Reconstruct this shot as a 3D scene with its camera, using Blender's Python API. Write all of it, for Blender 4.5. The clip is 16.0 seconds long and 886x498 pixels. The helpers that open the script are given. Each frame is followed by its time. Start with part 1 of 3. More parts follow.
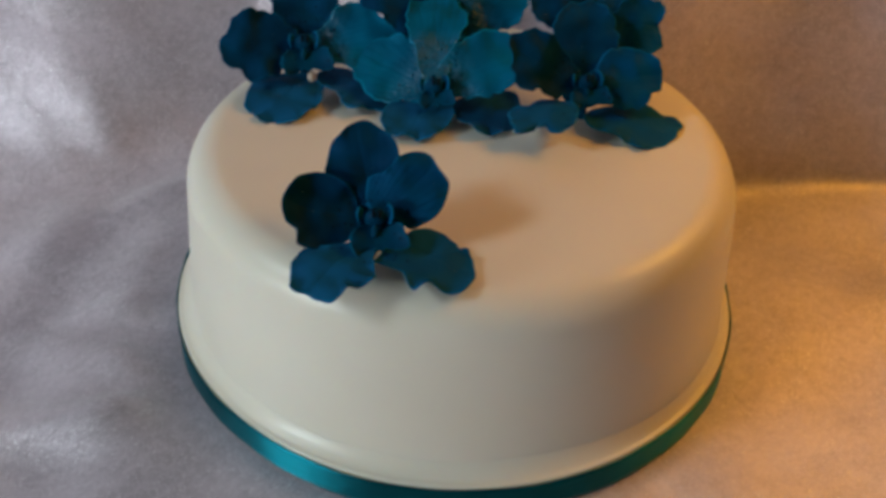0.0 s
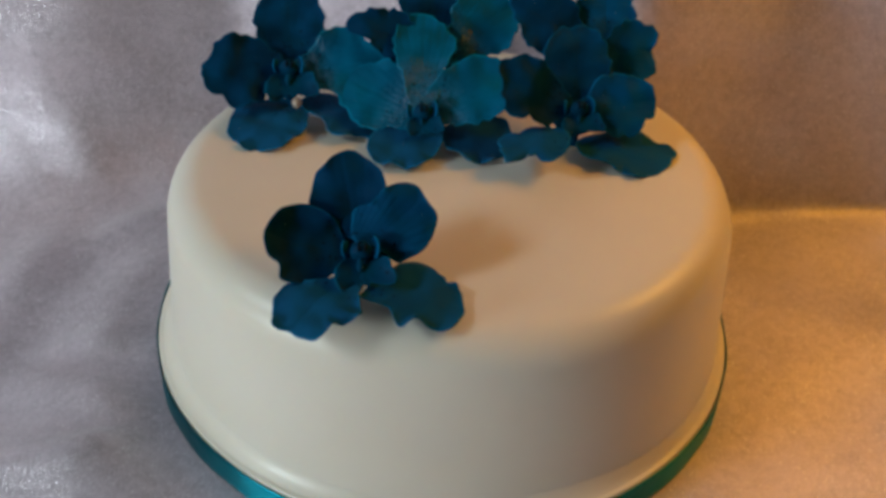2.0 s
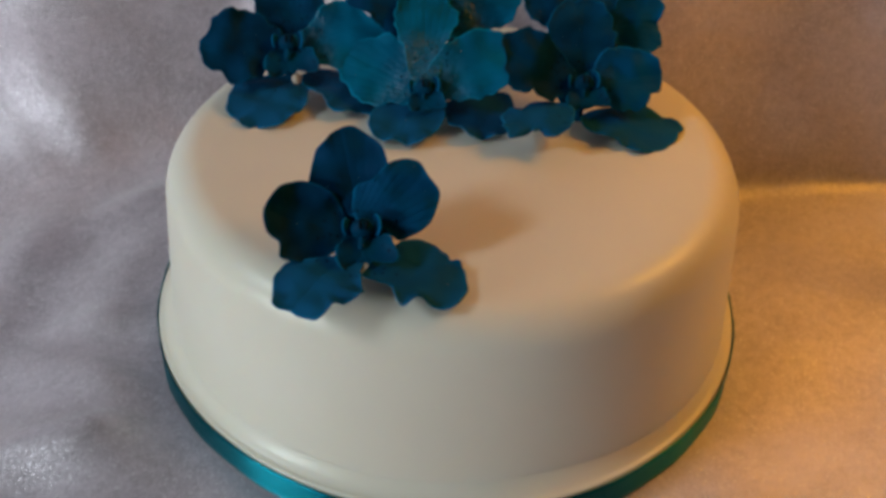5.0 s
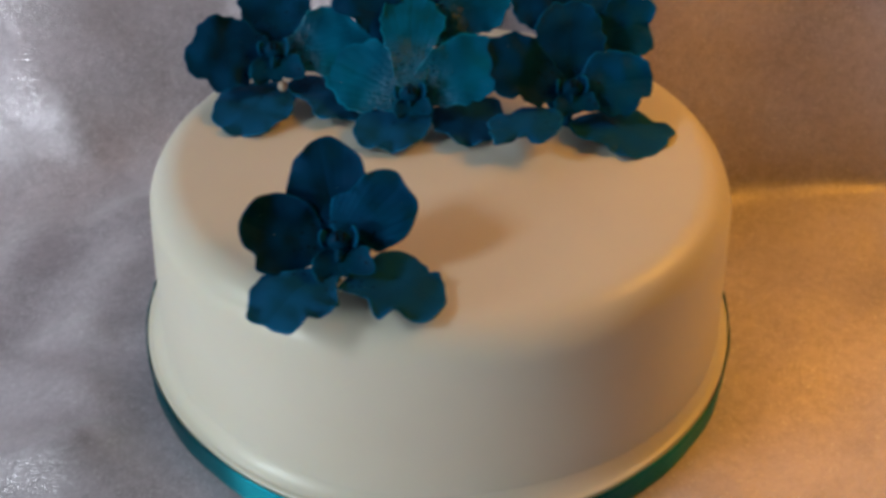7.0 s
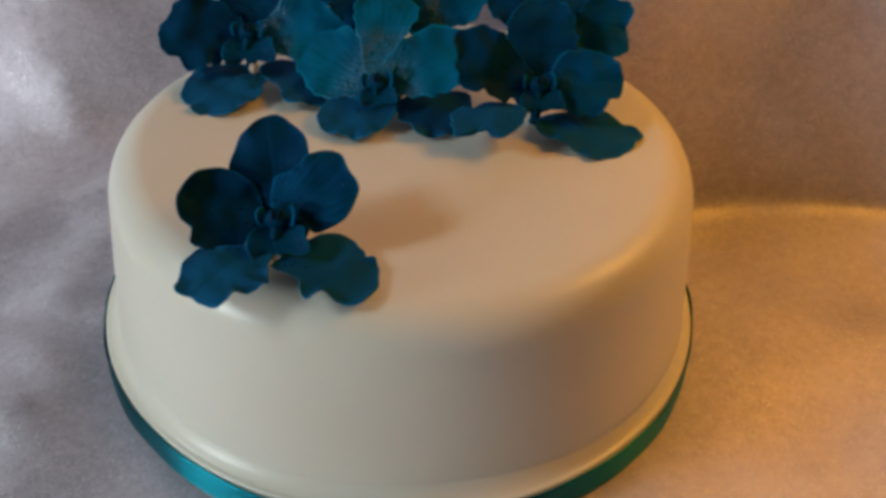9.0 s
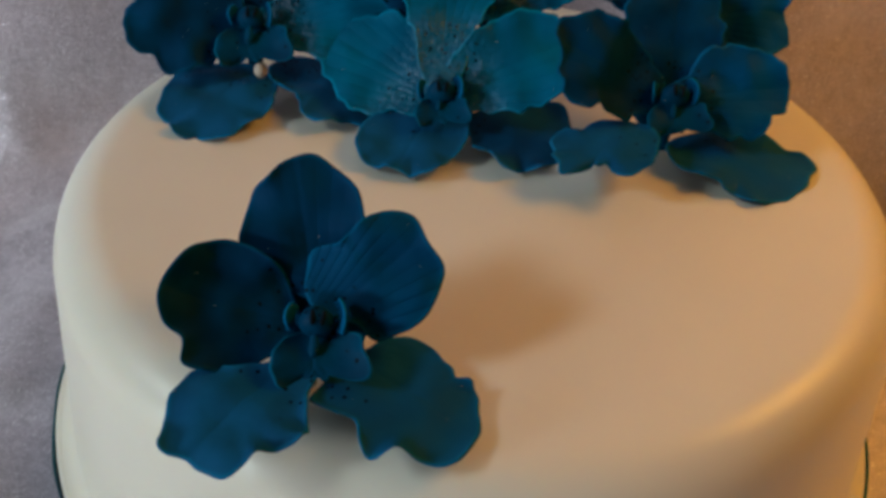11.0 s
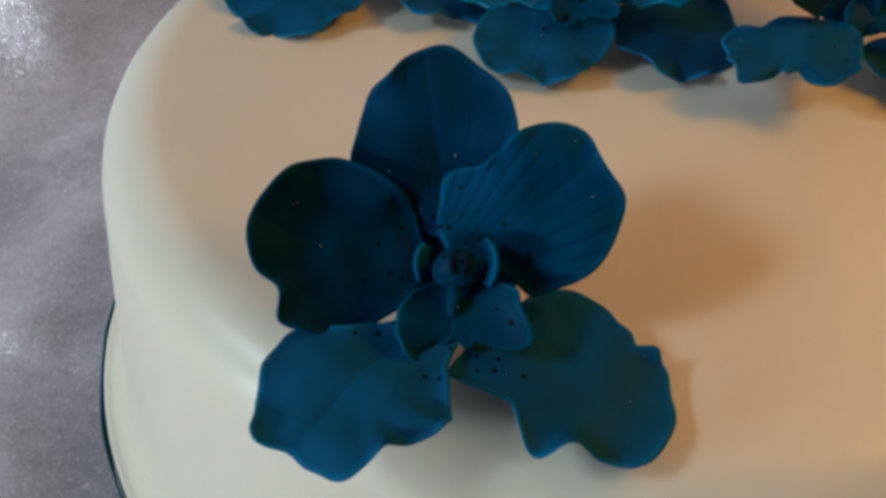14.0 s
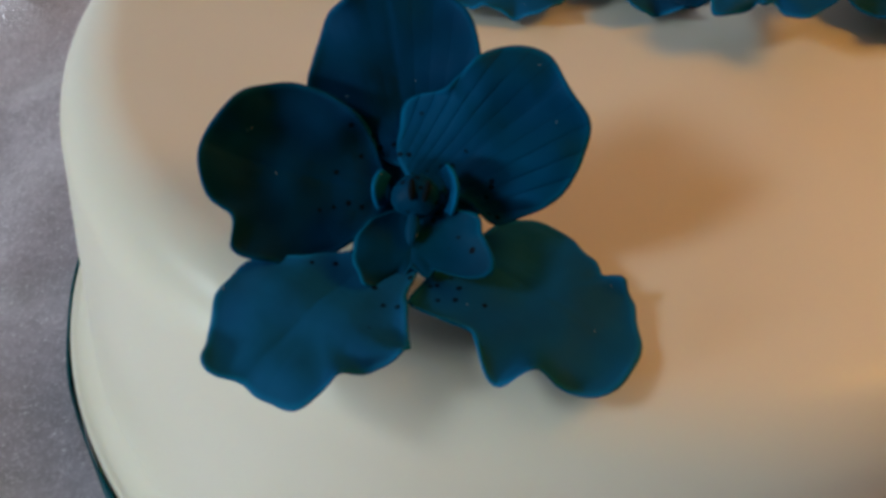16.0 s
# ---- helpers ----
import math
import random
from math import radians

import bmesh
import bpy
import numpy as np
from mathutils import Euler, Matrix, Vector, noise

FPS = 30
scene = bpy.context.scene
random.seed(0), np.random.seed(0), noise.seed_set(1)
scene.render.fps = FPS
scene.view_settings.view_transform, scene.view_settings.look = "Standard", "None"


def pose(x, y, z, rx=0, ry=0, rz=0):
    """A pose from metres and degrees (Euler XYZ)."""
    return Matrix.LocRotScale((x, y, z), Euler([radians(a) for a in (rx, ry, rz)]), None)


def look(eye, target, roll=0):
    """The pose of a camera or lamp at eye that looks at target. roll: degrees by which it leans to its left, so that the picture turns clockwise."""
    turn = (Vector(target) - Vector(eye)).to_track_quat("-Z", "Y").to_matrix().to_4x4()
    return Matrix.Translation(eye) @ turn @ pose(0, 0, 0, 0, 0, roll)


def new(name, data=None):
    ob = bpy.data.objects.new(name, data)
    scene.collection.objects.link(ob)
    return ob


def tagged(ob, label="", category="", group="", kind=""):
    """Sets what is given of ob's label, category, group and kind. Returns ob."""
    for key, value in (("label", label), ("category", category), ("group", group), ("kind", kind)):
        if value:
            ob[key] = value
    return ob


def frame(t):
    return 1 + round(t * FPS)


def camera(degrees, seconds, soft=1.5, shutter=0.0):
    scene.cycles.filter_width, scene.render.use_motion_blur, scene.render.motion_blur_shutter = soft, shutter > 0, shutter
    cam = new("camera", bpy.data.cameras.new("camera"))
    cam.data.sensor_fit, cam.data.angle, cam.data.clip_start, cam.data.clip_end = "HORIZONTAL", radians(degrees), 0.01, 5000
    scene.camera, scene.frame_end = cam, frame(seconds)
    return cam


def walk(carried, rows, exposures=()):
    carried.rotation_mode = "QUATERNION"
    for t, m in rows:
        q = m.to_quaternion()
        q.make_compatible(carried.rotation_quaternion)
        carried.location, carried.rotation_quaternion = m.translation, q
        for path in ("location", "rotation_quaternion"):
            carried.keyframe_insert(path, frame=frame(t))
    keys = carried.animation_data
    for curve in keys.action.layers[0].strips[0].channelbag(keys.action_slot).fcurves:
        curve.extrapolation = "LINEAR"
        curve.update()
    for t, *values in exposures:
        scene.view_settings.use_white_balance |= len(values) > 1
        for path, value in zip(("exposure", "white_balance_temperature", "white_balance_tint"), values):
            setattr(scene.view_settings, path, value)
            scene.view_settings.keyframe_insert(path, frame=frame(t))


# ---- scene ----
# A fondant cake with sugar orchids on a shimmering cloth. The cake's axis is the z axis, the cloth lies at z = 0.
cam = camera(45.99, 16.0, soft=3.6, shutter=0.5)
ROWS = [
    (0, -0.0143, -0.3581, 0.3044, 52.21, -1.75, 0.01),
    (0.5, -0.0104, -0.3527, 0.3042, 52.65, -1.92, -1.33),
    (1, -0.0097, -0.3498, 0.3039, 53.05, -1.42, -2.15),
    (1.5, -0.0095, -0.3485, 0.3027, 54.51, -1.48, -1.54),
    (2, -0.0136, -0.3453, 0.3024, 53.05, -2.06, -0.45),
    (2.5, -0.0125, -0.3453, 0.3002, 52.80, -1.75, -0.08),
    (3, -0.0125, -0.3446, 0.3003, 52.10, -2.13, -0.23),
    (3.5, -0.0131, -0.3429, 0.3000, 51.85, -2.10, 0.05),
    (4, -0.0130, -0.3418, 0.2974, 52.08, -1.82, -0.27),
    (6.5, -0.0129, -0.3369, 0.3009, 51.48, -1.46, -0.44),
    (7, 0.0025, -0.3335, 0.3003, 51.49, -0.43, 0.52),
    (7.5, 0.0186, -0.3380, 0.3030, 52.04, -2.05, -1.02),
    (8, 0.0244, -0.3446, 0.2992, 53.67, -2.38, 2.09),
    (8.5, 0.0347, -0.3393, 0.2975, 52.45, -1.42, 4.09),
    (9, 0.0375, -0.3347, 0.2919, 52.26, -1.64, 4.87),
    (9.2, 0.0338, -0.3325, 0.2945, 52.12, -1.73, 5.93),
    (11.3, -0.0111, -0.2139, 0.2292, 50.61, -3.18, 2.76),
    (11.5, -0.0168, -0.2084, 0.2212, 51.15, -3.62, 2.54),
    (12, -0.0245, -0.1944, 0.2103, 49.37, -3.55, 4.08),
    (12.5, -0.0261, -0.1904, 0.2073, 48.25, -2.67, 5.02),
    (13, -0.0261, -0.1892, 0.2073, 47.28, -2.06, 5.30),
    (13.5, -0.0262, -0.1886, 0.2077, 47.62, -2.21, 4.67),
    (14, -0.0267, -0.1889, 0.2077, 46.83, -2.03, 4.99),
    (14.5, -0.0284, -0.1910, 0.2069, 45.53, -2.55, 4.60),
    (15, -0.0254, -0.1922, 0.2044, 45.91, -2.22, 5.21),
    (15.5, -0.0262, -0.1913, 0.2023, 45.55, -3.30, 4.44),
    (16, -0.0215, -0.1897, 0.1999, 45.38, -2.13, 4.57),
]
walk(cam, [(t, pose(x, y, z, rx, ry, rz)) for t, x, y, z, rx, ry, rz in ROWS],
     [(0.0, -0.03, 6500, 9), (9.2, 0.01, 6500, 9), (11.5, 0.06, 6350, 7), (12.5, 0.17, 6200, 5), (13.5, 0.15, 6250, 5), (15.0, 0.10, 6350, 6), (16.0, 0.06, 6400, 7)])

# ---- world, window, lamp ----
world = bpy.data.worlds.new("world")
scene.world = world
world.use_nodes = True
sky = world.node_tree.nodes.new("ShaderNodeTexSky")
sky.sky_type, sky.sun_disc = "NISHITA", False
sky.sun_elevation, sky.sun_rotation = radians(28), radians(215)
world.node_tree.links.new(sky.outputs["Color"], world.node_tree.nodes["Background"].inputs["Color"])
world.node_tree.nodes["Background"].inputs["Strength"].default_value = 0.1

# two windows in the wall: centre across the wall, centre height, width, height, watts
WINDOWS = ((-1.16, 0.285, 0.60, 0.24, 19.2), (-0.56, 1.22, 0.46, 0.40, 12.7))
for wy, wz, wide, tall, watts in WINDOWS:
    day = new("window_daylight", bpy.data.lights.new("window_daylight", "AREA"))
    day.data.shape, day.data.size, day.data.size_y = "RECTANGLE", wide, tall
    day.data.energy, day.data.color = watts, (0.760, 0.905, 0.960)
    day.matrix_world = look((-1.5, wy, wz), (-0.5, wy, wz))

LAMP = (0.41, 0.075, 0.475)
lamp = new("table_lamp_glow", bpy.data.lights.new("table_lamp_glow", "POINT"))
lamp.data.energy, lamp.data.color, lamp.data.shadow_soft_size = 5.25, (1.0, 0.450, 0.040), 0.095
lamp.location = LAMP
scene.view_settings.exposure = 0.0


# ---- materials ----
class Nodes:
    """A small wrapper that makes node materials short to write."""

    def __init__(self, name):
        self.mat = bpy.data.materials.new(name)
        self.mat.use_nodes = True
        self.tree = self.mat.node_tree
        self.bsdf = self.tree.nodes["Principled BSDF"]

    def add(self, kind, **values):
        node = self.tree.nodes.new(kind)
        for key, value in values.items():
            node.inputs[key].default_value = value
        return node

    def link(self, a, b):
        self.tree.links.new(a, b)

    def set(self, **values):
        for key, value in values.items():
            self.bsdf.inputs[key.replace("_", " ")].default_value = value

    def coords(self, kind="Object"):
        return self.tree.nodes.new("ShaderNodeTexCoord").outputs[kind]

    def noise(self, coords, scale, detail=3.0, rough=0.55):
        node = self.add("ShaderNodeTexNoise", Scale=scale, Detail=detail, Roughness=rough)
        self.link(coords, node.inputs["Vector"])
        return node.outputs["Fac"]

    def ramp(self, fac, stops):
        node = self.tree.nodes.new("ShaderNodeValToRGB")
        ramp = node.color_ramp
        while len(ramp.elements) < len(stops):
            ramp.elements.new(0.5)
        for el, (at, col) in zip(ramp.elements, stops):
            el.position, el.color = at, (*col, 1) if len(col) == 3 else col
        self.link(fac, node.inputs["Fac"])
        return node.outputs["Color"]

    def math(self, op, a, b=0.0, clamp=False):
        node = self.tree.nodes.new("ShaderNodeMath")
        node.operation, node.use_clamp = op, clamp
        for sock, v in zip(node.inputs, (a, b)):
            if isinstance(v, (int, float)):
                sock.default_value = v
            else:
                self.link(v, sock)
        return node.outputs[0]

    def mix(self, fac, a, b):
        node = self.tree.nodes.new("ShaderNodeMix")
        node.data_type = "RGBA"
        for sock, v in zip((node.inputs["Factor"], node.inputs[6], node.inputs[7]), (fac, a, b)):
            if isinstance(v, (int, float)):
                sock.default_value = v
            elif isinstance(v, tuple):
                sock.default_value = (*v, 1)
            else:
                self.link(v, sock)
        return node.outputs[2]

    def bump(self, height, strength, distance, into=None):
        node = self.add("ShaderNodeBump", Strength=strength, Distance=distance)
        self.link(height, node.inputs["Height"])
        if into:
            self.link(into, node.inputs["Normal"])
        self.link(node.outputs["Normal"], self.bsdf.inputs["Normal"])
        return node.outputs["Normal"]


def fondant_material():
    n = Nodes("ivory_fondant")
    c = n.coords()
    n.link(n.ramp(n.noise(c, 14, 3), [(0.3, (0.775, 0.695, 0.58)), (0.7, (0.815, 0.74, 0.63))]), n.bsdf.inputs["Base Color"])
    n.link(n.math("ADD", 0.30, n.math("MULTIPLY", n.noise(c, 60, 3), 0.10)), n.bsdf.inputs["Roughness"])
    n.set(Specular_IOR_Level=0.48, Subsurface_Weight=0.2, Subsurface_Scale=0.006)
    n.bsdf.inputs["Subsurface Radius"].default_value = (1.0, 0.7, 0.4)
    first = n.bump(n.noise(c, 30, 1), 0.12, 0.002)
    n.bump(n.noise(c, 900, 3), 0.05, 0.0004, first)
    return n.mat


def petal_material(name, base, deep, rough=0.52, veins=0.55, spread=0.42, glaze=0.0, grooved=0.0):
    """Sugar paste with petrol blue petal dust: carved veins along the petal, dark painted spots near its foot, a few
    specks of sugar.
    """
    n = Nodes(name)
    uv = n.coords("UV")
    c = n.coords()
    sep = n.tree.nodes.new("ShaderNodeSeparateXYZ")
    n.link(uv, sep.inputs[0])
    along, fan = sep.outputs[0], sep.outputs[1]
    tone = n.mix(n.ramp(n.noise(c, 70, 3), [(0.34, (0, 0, 0)), (0.70, (1, 1, 1))]), deep, base)
    rand = n.tree.nodes.new("ShaderNodeObjectInfo").outputs["Random"]
    tone = n.mix(n.math("MULTIPLY", rand, 0.35), tone, deep)
    # the thin rim is paler: rubbed dust, and caught light put into the colour
    attr = n.tree.nodes.new("ShaderNodeAttribute")
    attr.attribute_name = "rim"
    worn_lit = n.math("MULTIPLY", n.ramp(attr.outputs["Fac"], [(0.92, (0, 0, 0)), (1.0, (1, 1, 1))]), n.ramp(n.noise(c, 160, 2), [(0.30, (0.3, 0.3, 0.3)), (0.64, (0.75, 0.75, 0.75))]))
    tone = n.mix(worn_lit, tone, (base[0], base[1] * 1.9, base[2] * 1.7))
    # painted spots near the foot
    spots = n.tree.nodes.new("ShaderNodeTexVoronoi")
    spots.inputs["Scale"].default_value = 520
    n.link(c, spots.inputs["Vector"])
    dot = n.math("LESS_THAN", spots.outputs["Distance"], 0.22)
    sep2 = n.tree.nodes.new("ShaderNodeSeparateColor")
    n.link(spots.outputs["Color"], sep2.inputs[0])
    foot = n.math("LESS_THAN", along, n.math("MULTIPLY", sep2.outputs[0], spread))
    pick = n.math("GREATER_THAN", sep2.outputs[1], 0.25)
    dot = n.math("MULTIPLY", n.math("MULTIPLY", dot, foot), pick)
    tone = n.mix(dot, tone, (0.002, 0.006, 0.012))
    # loose sugar crystals
    specks = n.tree.nodes.new("ShaderNodeTexVoronoi")
    specks.inputs["Scale"].default_value = 1900
    n.link(c, specks.inputs["Vector"])
    sep3 = n.tree.nodes.new("ShaderNodeSeparateColor")
    n.link(specks.outputs["Color"], sep3.inputs[0])
    rare = n.math("MULTIPLY", n.math("GREATER_THAN", sep3.outputs[2], 0.997), n.math("LESS_THAN", specks.outputs["Distance"], 0.22))
    tone = n.mix(rare, tone, (0.38, 0.38, 0.38))
    # sugar glaze pooled at the foot; its frosty window glints are painted pale blue
    pool = n.math("MULTIPLY", n.ramp(n.math("ADD", along, n.math("MULTIPLY", n.noise(c, 120, 2), 0.30)), [(0.34, (1, 1, 1)), (0.60, (0, 0, 0))]), glaze)
    glints = n.math("MULTIPLY", pool, n.ramp(n.noise(c, 900, 4, 0.7), [(0.62, (0, 0, 0)), (0.70, (0.5, 0.5, 0.5))]))
    tone = n.mix(glints, tone, (0.10, 0.28, 0.40))
    wob = n.math("ADD", fan, n.math("MULTIPLY", n.noise(c, 90, 2), 0.02))
    vein = n.math("POWER", n.math("ABSOLUTE", n.math("SINE", n.math("MULTIPLY", wob, 34.0))), 0.25)
    if grooved:
        tone = n.mix(n.math("MULTIPLY", n.ramp(vein, [(0.40, (1, 1, 1)), (0.72, (0, 0, 0))]), grooved), tone, tuple(v * 0.35 for v in deep))
    n.link(tone, n.bsdf.inputs["Base Color"])
    grainy = n.math("ADD", rough - 0.08, n.math("MULTIPLY", n.noise(c, 220, 3), 0.22))
    n.link(n.math("SUBTRACT", grainy, n.math("MULTIPLY", pool, 0.28)), n.bsdf.inputs["Roughness"])
    n.link(n.math("ADD", 0.03, n.math("MULTIPLY", pool, 0.24)), n.bsdf.inputs["Specular IOR Level"])
    patchy = n.ramp(n.noise(c, 55, 2), [(0.34, (0, 0, 0)), (0.58, (1, 1, 1))])
    first = n.bump(n.math("MULTIPLY", vein, patchy), veins, 0.0005)
    crinkle = n.math("MULTIPLY", n.noise(c, 520, 3), n.math("ADD", n.math("MULTIPLY", n.math("SUBTRACT", 0.62, along, True), 0.5), n.math("MULTIPLY", pool, 1.5)))
    second = n.bump(crinkle, 0.45, 0.0016, first)
    n.bump(n.noise(c, 170, 2), 0.15, 0.0022, second)
    return n.mat


def ribbon_material():
    n = Nodes("teal_satin_ribbon")
    c = n.coords()
    wave = n.add("ShaderNodeMapping")
    wave.inputs["Scale"].default_value = (1, 1, 40)
    n.link(c, wave.inputs["Vector"])
    grain = n.noise(wave.outputs[0], 60, 4)
    n.link(n.ramp(grain, [(0.3, (0.0, 0.11, 0.145)), (0.7, (0.0, 0.19, 0.24))]), n.bsdf.inputs["Base Color"])
    n.set(Metallic=0.9, Roughness=0.4, Specular_IOR_Level=0.4, Anisotropic=1.0, Anisotropic_Rotation=0.25)
    threads = n.tree.nodes.new("ShaderNodeTangent")
    threads.direction_type, threads.axis = "RADIAL", "Z"
    n.link(threads.outputs[0], n.bsdf.inputs["Tangent"])
    first = n.bump(n.noise(wave.outputs[0], 400, 2), 0.15, 0.0004)
    n.bump(n.noise(c, 45, 3), 0.30, 0.0030, first)
    return n.mat


def cloth_material():
    """Crushed organza with a metallic thread: lilac grey, glittering in fine specks."""
    n = Nodes("lilac_shimmer_cloth")
    c = n.coords("UV")
    weave = n.add("ShaderNodeMapping")
    weave.inputs["Scale"].default_value = (1, 0.22, 1)
    n.link(c, weave.inputs["Vector"])
    cross = n.add("ShaderNodeMapping")
    cross.inputs["Scale"].default_value = (0.22, 1, 1)
    n.link(c, cross.inputs["Vector"])
    warp, weft = n.noise(weave.outputs[0], 900, 3), n.noise(cross.outputs[0], 900, 3)
    grain = n.math("MULTIPLY", n.math("ADD", warp, weft), 0.5)
    cloud = n.math("ADD", n.math("MULTIPLY", n.noise(c, 16, 4, 0.6), 0.55), n.math("MULTIPLY", n.noise(c, 190, 4, 0.6), 0.45))
    tone = n.mix(n.ramp(cloud, [(0.41, (0, 0, 0)), (0.59, (1, 1, 1))]), (0.56, 0.48, 0.525), (0.78, 0.675, 0.735))
    tone = n.mix(n.ramp(grain, [(0.35, (0.35, 0.35, 0.35)), (0.65, (0, 0, 0))]), tone, (0.46, 0.39, 0.425))
    # metal thread: tiny facets, a few of them bright
    specks = n.tree.nodes.new("ShaderNodeTexVoronoi")
    specks.inputs["Scale"].default_value = 2500
    n.link(c, specks.inputs["Vector"])
    sep = n.tree.nodes.new("ShaderNodeSeparateColor")
    n.link(specks.outputs["Color"], sep.inputs[0])
    facet = n.ramp(sep.outputs[0], [(0.80, (0, 0, 0)), (0.86, (1, 1, 1))])
    # a few larger sequins of bare metal thread
    sequins = n.tree.nodes.new("ShaderNodeTexVoronoi")
    sequins.inputs["Scale"].default_value = 900
    n.link(c, sequins.inputs["Vector"])
    sep4 = n.tree.nodes.new("ShaderNodeSeparateColor")
    n.link(sequins.outputs["Color"], sep4.inputs[0])
    spark = n.math("MULTIPLY", n.math("GREATER_THAN", sep4.outputs[1], 0.92), n.math("LESS_THAN", sequins.outputs["Distance"], 0.34))
    tone = n.mix(spark, n.mix(facet, tone, (0.82, 0.74, 0.79)), (0.98, 0.93, 0.95))
    facet = n.math("ADD", facet, spark, True)
    n.link(tone, n.bsdf.inputs["Base Color"])
    n.link(n.math("SUBTRACT", 0.55, n.math("MULTIPLY", facet, 0.24)), n.bsdf.inputs["Roughness"])
    n.link(n.math("ADD", 0.48, n.math("MULTIPLY", facet, 0.36)), n.bsdf.inputs["Metallic"])
    n.set(Specular_IOR_Level=0.5, Sheen_Weight=0.6, Sheen_Roughness=0.5)
    first = n.bump(n.noise(c, 60, 3), 0.10, 0.004)
    second = n.bump(grain, 0.45, 0.0009, first)
    from_middle = n.tree.nodes.new("ShaderNodeVectorMath")
    from_middle.operation = "SUBTRACT"
    n.link(c, from_middle.inputs[0])
    n.link(specks.outputs["Position"], from_middle.inputs[1])
    lean = n.tree.nodes.new("ShaderNodeVectorMath")
    lean.operation = "SUBTRACT"
    n.link(specks.outputs["Color"], lean.inputs[0])
    lean.inputs[1].default_value = (0.5, 0.5, 0.5)
    tilt = n.tree.nodes.new("ShaderNodeVectorMath")
    tilt.operation = "DOT_PRODUCT"
    n.link(from_middle.outputs[0], tilt.inputs[0])
    n.link(lean.outputs[0], tilt.inputs[1])
    n.bump(n.math("MULTIPLY", tilt.outputs["Value"], n.math("ADD", 0.16, n.math("MULTIPLY", facet, 0.40))), 1.0, 1.0, second)
    return n.mat


def plain(name, col, rough=0.6, scale=8.0, metal=0.0, vary=0.12, gloss=0.5):
    n = Nodes(name)
    c = n.coords()
    low, high = tuple(v * (1 - vary) for v in col), tuple(min(1.0, v * (1 + vary)) for v in col)
    n.link(n.ramp(n.noise(c, scale, 4), [(0.3, low), (0.7, high)]), n.bsdf.inputs["Base Color"])
    n.set(Roughness=rough, Metallic=metal, Specular_IOR_Level=gloss)
    n.bump(n.noise(c, scale * 20, 3), 0.1, 0.001)
    return n.mat


FONDANT = fondant_material()
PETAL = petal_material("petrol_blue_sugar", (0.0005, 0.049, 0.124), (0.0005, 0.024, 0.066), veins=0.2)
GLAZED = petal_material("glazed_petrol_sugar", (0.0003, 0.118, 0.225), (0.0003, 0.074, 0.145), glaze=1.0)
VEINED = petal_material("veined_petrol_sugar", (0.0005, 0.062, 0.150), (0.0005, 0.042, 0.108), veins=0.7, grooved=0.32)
# brighter copy of the petal blue, with the daylight on it put into the colour
DAYLIT = petal_material("daylit_petrol_sugar", (0.0005, 0.076, 0.190), (0.0005, 0.050, 0.132), veins=0.25, glaze=0.25)
# lower sepals: a teal tint, window light on them mixed into the colour
TEAL = petal_material("teal_daylit_sugar", (0.006, 0.088, 0.200), (0.005, 0.064, 0.152), veins=0.10)
HEART = petal_material("dark_petrol_sugar", (0.0005, 0.056, 0.120), (0.0005, 0.026, 0.064), 0.45, 0.0, 0.9)
SLIT = plain("black_food_paint", (0.002, 0.006, 0.010), 0.9, 300, gloss=0.1)
BEAD = plain("cream_sugar_paste", (0.46, 0.36, 0.28), 0.5, 200)
RIBBON = ribbon_material()
CARD = plain("silver_board_foil", (0.55, 0.55, 0.56), 0.35, 40, 0.8)
CLOTH = cloth_material()
WALLPAINT = plain("warm_grey_wall_paint", (0.11, 0.07, 0.045), 0.8, 3)
CEILPAINT = plain("dim_ceiling_paint", (0.12, 0.10, 0.08), 0.85, 3)
BOARDS = plain("brown_floor", (0.07, 0.045, 0.03), 0.5, 5)
WOOD = plain("table_wood", (0.22, 0.13, 0.07), 0.45, 12)
FRAMEWHITE = plain("white_window_paint", (0.75, 0.75, 0.73), 0.5, 10)


# ---- mesh helpers ----
def part(name, bm, material, parent=None, label="", smooth=True):
    mesh = bpy.data.meshes.new(name)
    bm.to_mesh(mesh)
    bm.free()
    mesh.materials.append(material)
    if smooth:
        mesh.shade_smooth()
    ob = new(name, mesh)
    if parent:
        ob.parent = parent
    if label:
        ob["label"] = label
    return ob


def box_mesh(lo, hi, bevel=0.0):
    bm = bmesh.new()
    bmesh.ops.create_cube(bm, size=1)
    for v in bm.verts:
        v.co = Vector([l + (h - l) * (c + 0.5) for l, h, c in zip(lo, hi, v.co)])
    if bevel:
        bmesh.ops.bevel(bm, geom=bm.edges[:], offset=bevel, segments=2, affect="EDGES", profile=0.5)
    return bm


